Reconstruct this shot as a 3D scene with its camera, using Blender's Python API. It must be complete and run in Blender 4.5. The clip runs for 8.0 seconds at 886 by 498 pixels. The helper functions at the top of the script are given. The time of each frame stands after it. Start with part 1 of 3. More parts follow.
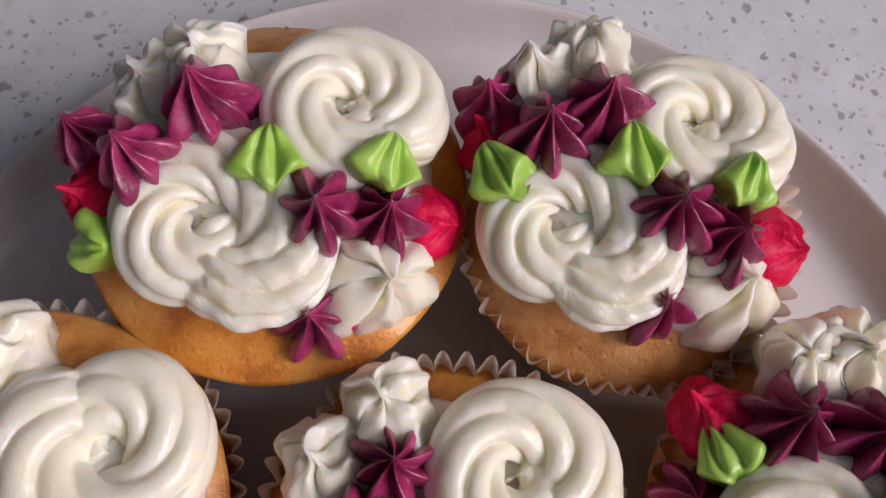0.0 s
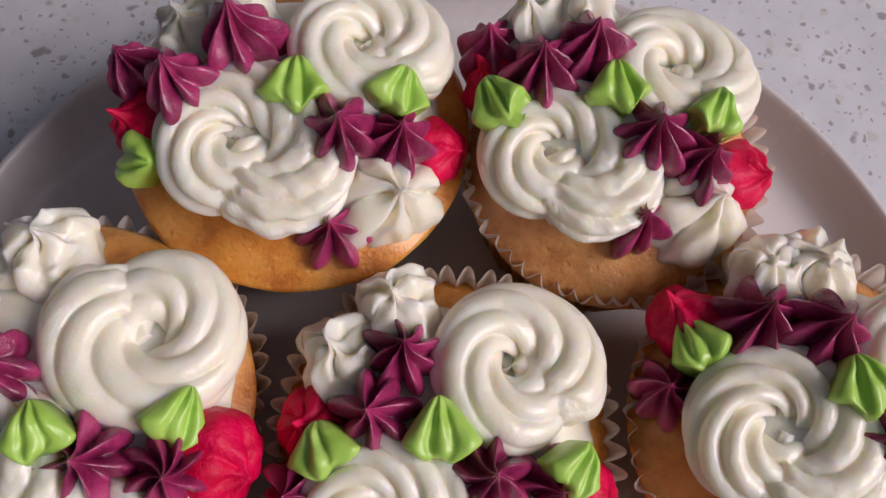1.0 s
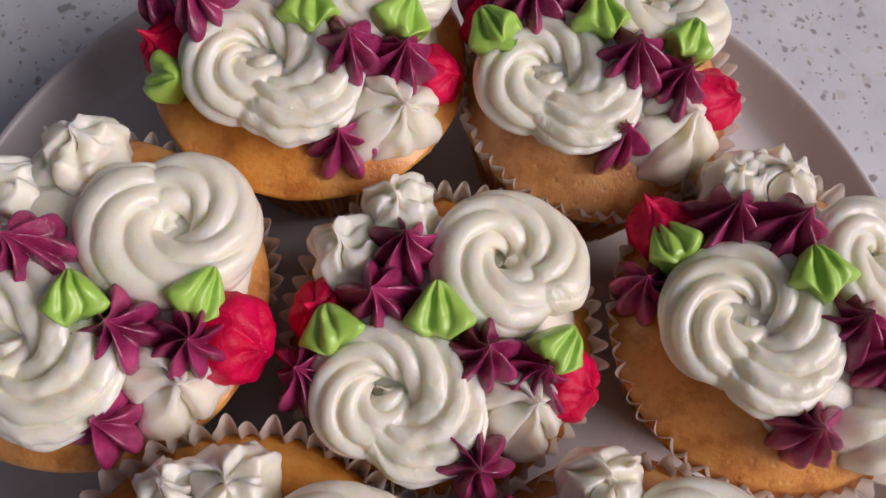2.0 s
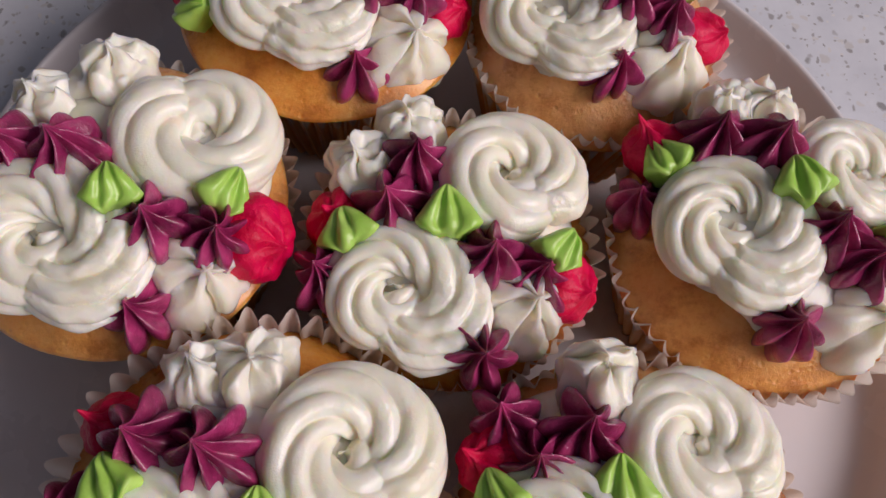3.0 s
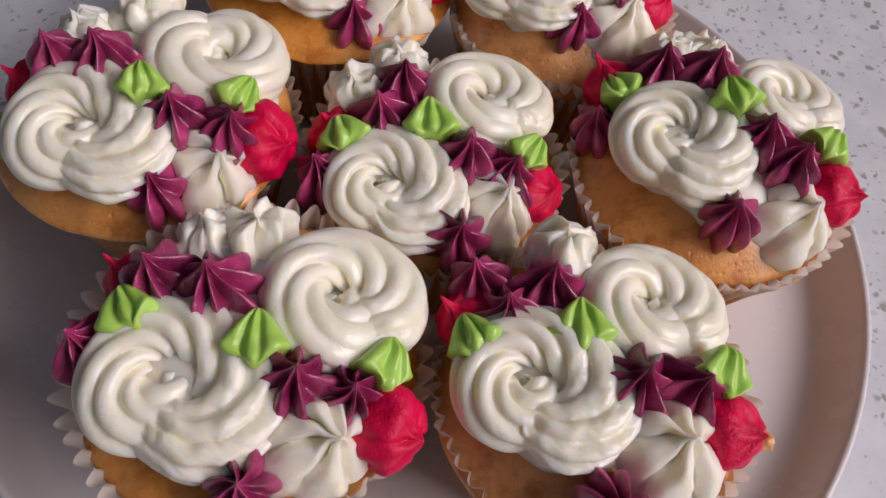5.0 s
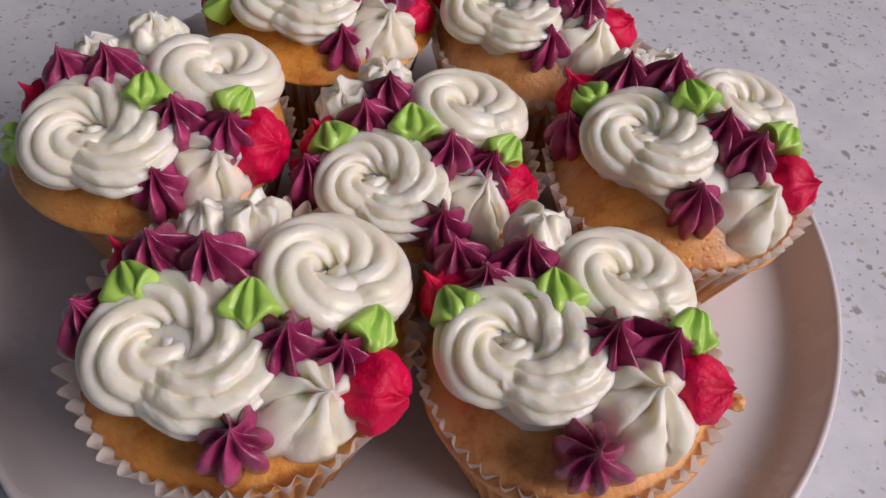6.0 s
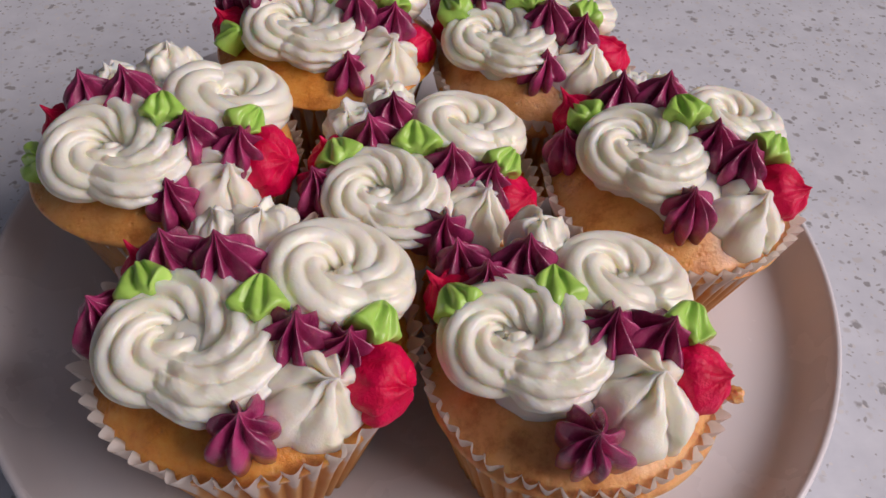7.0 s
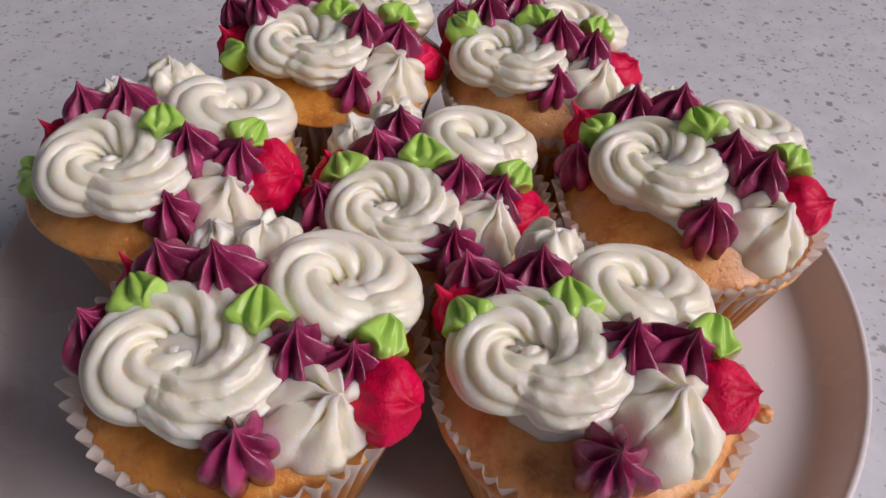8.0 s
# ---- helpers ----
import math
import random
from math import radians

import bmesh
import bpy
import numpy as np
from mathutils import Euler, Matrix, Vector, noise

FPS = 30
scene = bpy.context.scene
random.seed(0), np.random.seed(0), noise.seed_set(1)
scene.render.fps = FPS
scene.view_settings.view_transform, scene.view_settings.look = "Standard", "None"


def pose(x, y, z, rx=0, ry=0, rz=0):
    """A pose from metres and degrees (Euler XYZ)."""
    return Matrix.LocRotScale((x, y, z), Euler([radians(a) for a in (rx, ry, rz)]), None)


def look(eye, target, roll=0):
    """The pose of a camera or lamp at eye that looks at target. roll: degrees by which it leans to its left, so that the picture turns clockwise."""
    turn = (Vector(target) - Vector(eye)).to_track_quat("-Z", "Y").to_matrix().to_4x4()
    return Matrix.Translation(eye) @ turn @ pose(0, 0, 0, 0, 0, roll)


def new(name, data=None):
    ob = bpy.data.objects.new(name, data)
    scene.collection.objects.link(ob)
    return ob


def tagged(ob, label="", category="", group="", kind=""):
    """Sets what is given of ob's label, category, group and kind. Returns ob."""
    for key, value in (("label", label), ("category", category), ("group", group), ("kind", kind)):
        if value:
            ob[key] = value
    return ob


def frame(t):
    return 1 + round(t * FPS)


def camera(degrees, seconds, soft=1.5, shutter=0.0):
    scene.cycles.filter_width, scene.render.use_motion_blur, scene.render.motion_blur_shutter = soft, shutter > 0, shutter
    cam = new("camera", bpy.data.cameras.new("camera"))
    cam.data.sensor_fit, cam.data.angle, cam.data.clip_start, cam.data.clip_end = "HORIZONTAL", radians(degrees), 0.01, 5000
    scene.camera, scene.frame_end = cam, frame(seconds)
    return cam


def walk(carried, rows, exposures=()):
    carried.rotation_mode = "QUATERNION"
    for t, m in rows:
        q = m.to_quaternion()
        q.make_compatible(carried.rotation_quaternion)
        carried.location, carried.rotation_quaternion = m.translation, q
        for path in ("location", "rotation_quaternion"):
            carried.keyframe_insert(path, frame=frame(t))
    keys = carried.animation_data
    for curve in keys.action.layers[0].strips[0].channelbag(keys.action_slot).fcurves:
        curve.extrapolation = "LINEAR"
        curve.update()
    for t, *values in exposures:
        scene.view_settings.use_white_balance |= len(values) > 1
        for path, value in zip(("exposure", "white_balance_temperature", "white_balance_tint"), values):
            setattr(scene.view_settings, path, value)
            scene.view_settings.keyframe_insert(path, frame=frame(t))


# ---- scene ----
cam = camera(58.3, 8.0)
METRES, EYE, TILT, LEAN, TURN = 0.197, 0.1957, -73.6, -2.3, 0.0
ROWS = [
    (0.0, 0.0, 0.0, 0.0, 0.0, 0.0, 0.0),
    (0.5, -0.0059, -0.0478, -0.0503, -0.15, 0.95, -0.23),
    (1.0, -0.0077, -0.0885, -0.1066, -0.25, 1.92, -0.48),
    (1.5, -0.0062, -0.1262, -0.1674, -0.42, 2.84, -0.7),
    (3.0, -0.0241, -0.2047, -0.3668, -1.13, 5.81, -1.34),
    (3.5, -0.0232, -0.2167, -0.4295, -1.29, 7.17, -1.56),
    (4.0, -0.0236, -0.2431, -0.5056, -1.58, 9.12, -1.75),
    (4.5, -0.0192, -0.26, -0.5731, -1.78, 11.56, -1.9),
    (6.0, 0.0153, -0.29, -0.7858, -1.35, 21.65, -0.37),
    (6.5, 0.018, -0.2945, -0.8414, -0.96, 24.23, -0.03),
    (7.0, 0.0212, -0.2874, -0.8695, -0.58, 26.51, 0.09),
    (7.5, 0.0192, -0.2589, -0.8802, -0.26, 28.37, 0.05),
    (8.0, 0.0207, -0.2333, -0.8823, -0.0, 29.66, -0.05),
]
walk(cam, [(t, pose(0, 0, EYE, TILT, LEAN, TURN) @ pose(METRES * x, METRES * y, METRES * z, 90 + pitch, roll, yaw)) for t, x, y, z, yaw, pitch, roll in ROWS],
     exposures=[(0.0, 0.14), (1.5, 0.08), (3.5, 0.03), (6.0, 0.02), (8.0, 0.02)])


# ---- world, window light, exposure ----
world = bpy.data.worlds.new("sky_world")
scene.world = world
world.use_nodes = True
wn = world.node_tree.nodes
sky = wn.new("ShaderNodeTexSky")
sky.sky_type = "NISHITA"
sky.sun_disc = False
sky.sun_elevation = radians(30)
sky.sun_rotation = radians(100)
wn["Background"].inputs["Strength"].default_value = 0.05
world.node_tree.links.new(sky.outputs["Color"], wn["Background"].inputs["Color"])

WIN_X, WIN_Y0, WIN_Y1, WIN_Z0, WIN_Z1 = 1.80, -1.65, 0.35, 0.95, 2.20
lamp_data = bpy.data.lights.new("window_daylight", "AREA")
lamp_data.shape = "RECTANGLE"
lamp_data.size, lamp_data.size_y = WIN_Y1 - WIN_Y0 - 0.04, WIN_Z1 - WIN_Z0 - 0.04
lamp_data.energy = 71
lamp_data.color = (1.0, 0.852, 0.862)
lamp = new("window_daylight", lamp_data)
lamp.matrix_world = look((WIN_X - 0.01, (WIN_Y0 + WIN_Y1) / 2, (WIN_Z0 + WIN_Z1) / 2),
                         (0.0, (WIN_Y0 + WIN_Y1) / 2, (WIN_Z0 + WIN_Z1) / 2))


# ---- materials ----
def base_material(name, rough=0.5):
    m = bpy.data.materials.new(name)
    m.use_nodes = True
    nt = m.node_tree
    b = nt.nodes["Principled BSDF"]
    b.inputs["Roughness"].default_value = rough
    return m, nt, b


def add(nt, kind, **values):
    n = nt.nodes.new(kind)
    for k, v in values.items():
        n.inputs[k.replace("_", " ")].default_value = v
    return n


def coords(nt):
    return nt.nodes.new("ShaderNodeTexCoord").outputs["Object"]


def noise_tex(nt, co, scale, detail=4.0, rough=0.55):
    n = add(nt, "ShaderNodeTexNoise", Scale=scale, Detail=detail, Roughness=rough)
    nt.links.new(co, n.inputs["Vector"])
    return n.outputs["Fac"]


def ramp(nt, fac, stops):
    r = nt.nodes.new("ShaderNodeValToRGB")
    el = r.color_ramp.elements
    while len(el) < len(stops):
        el.new(0.5)
    for e, (p, c) in zip(el, stops):
        e.position, e.color = p, (*c, 1.0)
    nt.links.new(fac, r.inputs["Fac"])
    return r.outputs["Color"]


def mix(nt, fac, a, b, mode="MIX"):
    n = nt.nodes.new("ShaderNodeMix")
    n.data_type, n.blend_type = "RGBA", mode
    for sock, v in ((n.inputs[0], fac), (n.inputs[6], a), (n.inputs[7], b)):
        if isinstance(v, bpy.types.NodeSocket):
            nt.links.new(v, sock)
        elif isinstance(v, tuple):
            sock.default_value = (*v, 1.0)
        else:
            sock.default_value = v
    return n.outputs[2]


def bump(nt, b, height, strength, distance):
    n = add(nt, "ShaderNodeBump", Strength=strength, Distance=distance)
    nt.links.new(height, n.inputs["Height"])
    nt.links.new(n.outputs["Normal"], b.inputs["Normal"])


def icing_material(name, deep, light, rough, sss, radius, painted_glint=0.0, coat=0.0, rugged=0.2):
    """Buttercream: two tones, faint air holes, streaks; fine pale dots paint glints into the colour."""
    m, nt, b = base_material(name, rough)
    co = coords(nt)
    big = noise_tex(nt, co, 160.0, 3.0)
    fine = noise_tex(nt, co, 1100.0, 3.0, 0.7)
    col = ramp(nt, big, [(0.3, deep), (0.72, light)])
    if painted_glint:
        col = mix(nt, ramp(nt, fine, [(0.60, (0, 0, 0)), (0.70, (painted_glint, painted_glint, painted_glint))]), col, light)
    nt.links.new(col, b.inputs["Base Color"])
    bump(nt, b, fine, rugged, 0.0005)
    b.inputs["Subsurface Weight"].default_value = sss
    b.inputs["Subsurface Radius"].default_value = radius
    b.inputs["Subsurface Scale"].default_value = 0.0030
    b.inputs["Coat Weight"].default_value = coat
    b.inputs["Specular IOR Level"].default_value = 0.5 if coat > 0.1 else 0.25
    b.inputs["Coat Roughness"].default_value = 0.22
    return m


cream = icing_material("cream_buttercream", (0.945, 0.90, 0.745), (0.965, 0.935, 0.825), 0.34, 0.88, (1.0, 0.80, 0.55), 0.0, 0.35, 0.32)
# plum's light tone and the pale dots on plum and crimson are painted highlights
plum = icing_material("plum_buttercream", (0.16, 0.006, 0.055), (0.52, 0.055, 0.205), 0.28, 0.08, (1.0, 0.25, 0.4), 0.8, 0.6, 0.6)
green = icing_material("green_buttercream", (0.35, 0.63, 0.09), (0.48, 0.76, 0.17), 0.34, 0.2, (0.5, 1.0, 0.2), 0.0, 0.15)
red = icing_material("crimson_buttercream", (0.62, 0.0005, 0.045), (0.82, 0.002, 0.095), 0.42, 0.06, (1.0, 0.1, 0.15), 0.3, 0.08, 0.9)


def cake_material(name, paleness):
    m, nt, b = base_material(name, 0.30)
    co = coords(nt)
    broad = noise_tex(nt, co, 110.0, 8.0, 0.72)
    crumb = noise_tex(nt, co, 700.0, 4.0, 0.7)
    golden = ramp(nt, broad, [(0.36, (0.50, 0.165, 0.014)), (0.5, (0.74, 0.31, 0.040)), (0.66, (0.82, 0.43, 0.09))])
    pale = ramp(nt, broad, [(0.36, (0.60, 0.26, 0.075)), (0.5, (0.83, 0.45, 0.175)), (0.66, (0.86, 0.50, 0.24))])
    col = mix(nt, paleness, golden, pale)
    col = mix(nt, ramp(nt, crumb, [(0.58, (0, 0, 0)), (0.75, (0.25, 0.25, 0.25))]), col, (0.74, 0.40, 0.13))
    nt.links.new(col, b.inputs["Base Color"])
    pits = add(nt, "ShaderNodeTexVoronoi", Scale=420.0)
    nt.links.new(co, pits.inputs["Vector"])
    bump(nt, b, mix(nt, 0.35, crumb, ramp(nt, pits.outputs["Distance"], [(0.05, (0, 0, 0)), (0.3, (1, 1, 1))])), 0.8, 0.0007)
    b.inputs["Subsurface Weight"].default_value = 0.6
    b.inputs["Subsurface Radius"].default_value = (1.0, 0.5, 0.2)
    b.inputs["Subsurface Scale"].default_value = 0.003
    b.inputs["Coat Weight"].default_value = 0.55
    b.inputs["Coat Roughness"].default_value = 0.24
    return m


golden_cake = cake_material("golden_sponge", 0.1)
pale_cake = cake_material("pale_sponge", 0.85)
browned_cake = cake_material("browned_sponge", 0.4)


def paper_material():
    """Thin baking paper: white where dry, tan where the fat of the cake has soaked in."""
    m, nt, b = base_material("baking_paper", 0.55)
    co = coords(nt)
    at = nt.nodes.new("ShaderNodeAttribute")
    at.attribute_name = "soaked"
    n = noise_tex(nt, co, 120.0, 3.0)
    fac = nt.nodes.new("ShaderNodeMath")
    fac.operation = "MULTIPLY_ADD"
    nt.links.new(n, fac.inputs[0])
    fac.inputs[1].default_value = 0.35
    sub = nt.nodes.new("ShaderNodeMath")
    sub.operation = "SUBTRACT"
    nt.links.new(at.outputs["Fac"], sub.inputs[0])
    sub.inputs[1].default_value = 0.17
    nt.links.new(sub.outputs[0], fac.inputs[2])
    col = ramp(nt, fac.outputs[0], [(0.30, (0.82, 0.78, 0.73)), (0.60, (0.80, 0.50, 0.20)), (0.95, (0.72, 0.34, 0.075))])
    nt.links.new(col, b.inputs["Base Color"])
    tr = nt.nodes.new("ShaderNodeBsdfTranslucent")
    nt.links.new(col, tr.inputs["Color"])
    mx = nt.nodes.new("ShaderNodeMixShader")
    mx.inputs[0].default_value = 0.46
    out = nt.nodes["Material Output"]
    nt.links.new(b.outputs[0], mx.inputs[1])
    nt.links.new(tr.outputs[0], mx.inputs[2])
    nt.links.new(mx.outputs[0], out.inputs["Surface"])
    return m


paper = paper_material()


def glaze_material():
    m, nt, b = base_material("white_glaze", 0.22)
    co = coords(nt)
    n = noise_tex(nt, co, 14.0, 5.0)
    col = ramp(nt, n, [(0.3, (0.71, 0.695, 0.715)), (0.7, (0.77, 0.755, 0.775))])
    nt.links.new(col, b.inputs["Base Color"])
    smear = noise_tex(nt, co, 40.0, 4.0)
    nt.links.new(ramp(nt, smear, [(0.35, (0.18, 0.18, 0.18)), (0.75, (0.36, 0.36, 0.36))]), b.inputs["Roughness"])
    bump(nt, b, noise_tex(nt, co, 30.0, 2.0), 0.04, 0.001)
    return m


glaze = glaze_material()


def quartz_material():
    """Pale engineered stone with grey chips of several sizes."""
    m, nt, b = base_material("speckled_quartz", 0.32)
    co = coords(nt)
    warp = nt.nodes.new("ShaderNodeTexNoise")
    warp.inputs["Scale"].default_value = 220.0
    nt.links.new(co, warp.inputs["Vector"])
    vm = nt.nodes.new("ShaderNodeVectorMath")
    vm.operation = "MULTIPLY_ADD"
    nt.links.new(warp.outputs["Color"], vm.inputs[0])
    vm.inputs[1].default_value = (0.0045, 0.0045, 0.0)
    nt.links.new(co, vm.inputs[2])
    col = ramp(nt, noise_tex(nt, co, 60.0, 5.0, 0.6), [(0.35, (0.65, 0.68, 0.735)), (0.7, (0.75, 0.78, 0.83))])
    for scale, size, share, tone in ((165.0, 0.34, 0.60, 0.43), (270.0, 0.40, 0.66, 0.46), (480.0, 0.42, 0.60, 0.50)):
        v = add(nt, "ShaderNodeTexVoronoi", Scale=scale, Randomness=1.0)
        nt.links.new(vm.outputs[0], v.inputs["Vector"])
        sep = nt.nodes.new("ShaderNodeSeparateColor")
        nt.links.new(v.outputs["Color"], sep.inputs[0])
        lim = nt.nodes.new("ShaderNodeMath")
        lim.operation = "MULTIPLY_ADD"
        nt.links.new(sep.outputs[1], lim.inputs[0])
        lim.inputs[1].default_value, lim.inputs[2].default_value = size * 0.7, size * 0.35
        near = nt.nodes.new("ShaderNodeMapRange")
        nt.links.new(v.outputs["Distance"], near.inputs["Value"])
        nt.links.new(lim.outputs[0], near.inputs["From Max"])
        edge = nt.nodes.new("ShaderNodeMath")
        edge.operation = "SUBTRACT"
        nt.links.new(lim.outputs[0], edge.inputs[0])
        edge.inputs[1].default_value = 0.13
        nt.links.new(edge.outputs[0], near.inputs["From Min"])
        near.inputs["To Min"].default_value, near.inputs["To Max"].default_value = 1.0, 0.0
        some = nt.nodes.new("ShaderNodeMath")
        some.operation = "LESS_THAN"
        nt.links.new(sep.outputs[0], some.inputs[0])
        some.inputs[1].default_value = share
        both = nt.nodes.new("ShaderNodeMath")
        both.operation = "MULTIPLY"
        nt.links.new(near.outputs[0], both.inputs[0])
        nt.links.new(some.outputs[0], both.inputs[1])
        chip = ramp(nt, sep.outputs[2], [(0.0, (tone * 0.75, tone * 0.75, tone * 0.77)), (1.0, (tone * 1.5, tone * 1.5, tone * 1.5))])
        col = mix(nt, both.outputs[0], col, chip)
    nt.links.new(col, b.inputs["Base Color"])
    return m


quartz = quartz_material()


def plaster_material(name, c):
    m, nt, b = base_material(name, 0.85)
    n = noise_tex(nt, coords(nt), 6.0, 6.0)
    nt.links.new(ramp(nt, n, [(0.3, tuple(v * 0.93 for v in c)), (0.7, c)]), b.inputs["Base Color"])
    return m


plaster = plaster_material("painted_plaster", (0.10, 0.105, 0.12))
# unseen ceiling, west and south walls: bluish tones chosen for cool fill light
ceiling_paint = plaster_material("grey_ceiling_paint", (0.14, 0.16, 0.195))
cool_fill_plaster = plaster_material("grey_blue_fill_plaster", (0.13, 0.145, 0.17))
floor_mat = plaster_material("floor_covering", (0.18, 0.155, 0.14))


# ---- helpers for meshes ----
def fused(me, voxel):
    """One skin round a mesh that runs through itself."""
    ob = bpy.data.objects.new("fusing", me)
    scene.collection.objects.link(ob)
    mod = ob.modifiers.new("fuse", "REMESH")
    mod.mode, mod.voxel_size = "VOXEL", voxel
    done = bpy.data.meshes.new_from_object(ob.evaluated_get(bpy.context.evaluated_depsgraph_get()))
    bpy.data.objects.remove(ob)
    return done


def part(name, bm, material, parent=None, label="", smooth=True, voxel=0.0):
    me = bpy.data.meshes.new(name)
    bmesh.ops.recalc_face_normals(bm, faces=bm.faces)
    bm.to_mesh(me)
    bm.free()
    if voxel:
        me = fused(me, voxel)
        me.name = name
    if smooth:
        me.polygons.foreach_set("use_smooth", [True] * len(me.polygons))
    me.materials.clear()
    me.materials.append(material)
    ob = new(name, me)
    ob.parent = parent
    return tagged(ob, label=label) if label else ob


def box(x0, x1, y0, y1, z0, z1):
    bm = bmesh.new()
    bmesh.ops.create_cube(bm, size=1.0, matrix=Matrix.Translation(((x0 + x1) / 2, (y0 + y1) / 2, (z0 + z1) / 2))
                          @ Matrix.Diagonal((x1 - x0, y1 - y0, z1 - z0, 1)))
    return bm


def grid_mesh(rows, closed_u=True, pole=None, cap=True):
    """A sheet from rows of points; each row closes on itself. pole: a point above the first row; cap: close the last row."""
    bm = bmesh.new()
    vs = [[bm.verts.new(p) for p in row] for row in rows]
    n = len(rows[0])
    for a, b in zip(vs, vs[1:]):
        for i in range(n if closed_u else n - 1):
            j = (i + 1) % n
            bm.faces.new((a[i], a[j], b[j], b[i]))
    if pole is not None:
        top = bm.verts.new(pole)
        for i in range(n):
            bm.faces.new((top, vs[0][(i + 1) % n], vs[0][i]))
    if cap:
        bm.faces.new(vs[-1])
    return bm


# ---- the room: counter, added unseen walls and ceiling ----
ROOM_X0, ROOM_X1, ROOM_Y0, ROOM_Y1, ROOM_Z0, ROOM_Z1 = -2.2, WIN_X, -2.2, 1.6, -0.9, 2.4
bm = box(-1.3, ROOM_X1 - 0.002, -0.42, ROOM_Y1 - 0.002, -0.03, 0.0)
bmesh.ops.bevel(bm, geom=bm.edges[:], offset=0.002, segments=2, affect="EDGES")
tagged(part("countertop", bm, quartz, smooth=False), "pale grey quartz countertop with dark grey speckles", "countertop", kind="structure")
tagged(part("floor", box(ROOM_X0, ROOM_X1, ROOM_Y0, ROOM_Y1, ROOM_Z0 - 0.1, ROOM_Z0), floor_mat, smooth=False), "plain dull brown floor of the room", "floor", kind="structure")
tagged(part("ceiling", box(ROOM_X0, ROOM_X1, ROOM_Y0, ROOM_Y1, ROOM_Z1, ROOM_Z1 + 0.1), ceiling_paint, smooth=False), "unseen plain blue-grey ceiling, toned for the light it bounces", "ceiling", kind="structure")
for wall_name, dims in (("wall_north", (ROOM_X0, ROOM_X1, ROOM_Y1, ROOM_Y1 + 0.1, ROOM_Z0, ROOM_Z1)),
                        ("wall_south", (ROOM_X0, ROOM_X1, ROOM_Y0 - 0.1, ROOM_Y0, ROOM_Z0, ROOM_Z1)),
                        ("wall_west", (ROOM_X0 - 0.1, ROOM_X0, ROOM_Y0, ROOM_Y1, ROOM_Z0, ROOM_Z1))):
    tagged(part(wall_name, box(*dims), plaster if wall_name == "wall_north" else cool_fill_plaster, smooth=False), "unseen plain grey wall, toned for the light it bounces", "wall", kind="structure")
bm = bmesh.new()
for y0, y1, z0, z1 in ((ROOM_Y0, WIN_Y0, ROOM_Z0, ROOM_Z1), (WIN_Y1, ROOM_Y1, ROOM_Z0, ROOM_Z1),
                       (WIN_Y0, WIN_Y1, ROOM_Z0, WIN_Z0), (WIN_Y0, WIN_Y1, WIN_Z1, ROOM_Z1)):
    bmesh.ops.create_cube(bm, size=1.0, matrix=Matrix.Translation((WIN_X + 0.05, (y0 + y1) / 2, (z0 + z1) / 2))
                          @ Matrix.Diagonal((0.1, y1 - y0, z1 - z0, 1)))
tagged(part("wall_east", bm, plaster, smooth=False), "plain painted wall with a window opening", "wall", kind="structure")

# ---- the plate ----
PLATE = (0.0063, -0.0083)
PLATE_TOP = 0.0085


def lathe(profile, n=160):
    return [[(r * math.cos(2 * math.pi * i / n), r * math.sin(2 * math.pi * i / n), z) for i in range(n)] for r, z in profile]


def make_plate():
    t = PLATE_TOP
    prof = [(0.03, t), (0.07, t), (0.10, t + 0.0003), (0.112, t + 0.0007), (0.1165, t + 0.0012), (0.119, t + 0.0024),
            (0.1215, t + 0.0052), (0.1237, t + 0.0088), (0.1252, t + 0.0118), (0.1260, t + 0.0131), (0.1268, t + 0.0135),
            (0.1275, t + 0.0131), (0.1278, t + 0.0122), (0.1272, t + 0.0105), (0.1255, t + 0.0065), (0.1225, t + 0.0010),
            (0.118, t - 0.0030), (0.108, t - 0.0045), (0.088, t - 0.0050), (0.086, 0.0), (0.082, 0.0), (0.080, t - 0.0050), (0.03, t - 0.0050)]
    bm = grid_mesh(lathe(prof), pole=(0, 0, t))
    ob = part("dinner_plate", bm, glaze)
    ob.location = (*PLATE, 0.0)
    return tagged(ob, "glossy white round ceramic plate with raised rim", "plate")


make_plate()


# ---- cupcakes ----
PLEATS = 50


def dome_z(x, y, rim, rise, rad):
    q = min(1.0, math.hypot(x, y) / rad)
    return rim + 0.0015 + rise * (1 - q ** 2.4)


def frame_at(x, y, z, spin=0.0, lean=50.0, power=1.6):
    """A pose on the domed top that leans outwards the more, the nearer it is to the edge."""
    r = math.hypot(x, y)
    tilt = radians(min(70.0, lean * (r / 0.034) ** power))
    az = math.atan2(y, x)
    axis = Vector((-math.sin(az), math.cos(az), 0))
    return Matrix.Translation((x, y, z)) @ Matrix.Rotation(tilt, 4, axis) @ Matrix.Rotation(radians(spin), 4, "Z")


def wob(p, scale, amount):
    return noise.noise(Vector(p) * scale) * amount


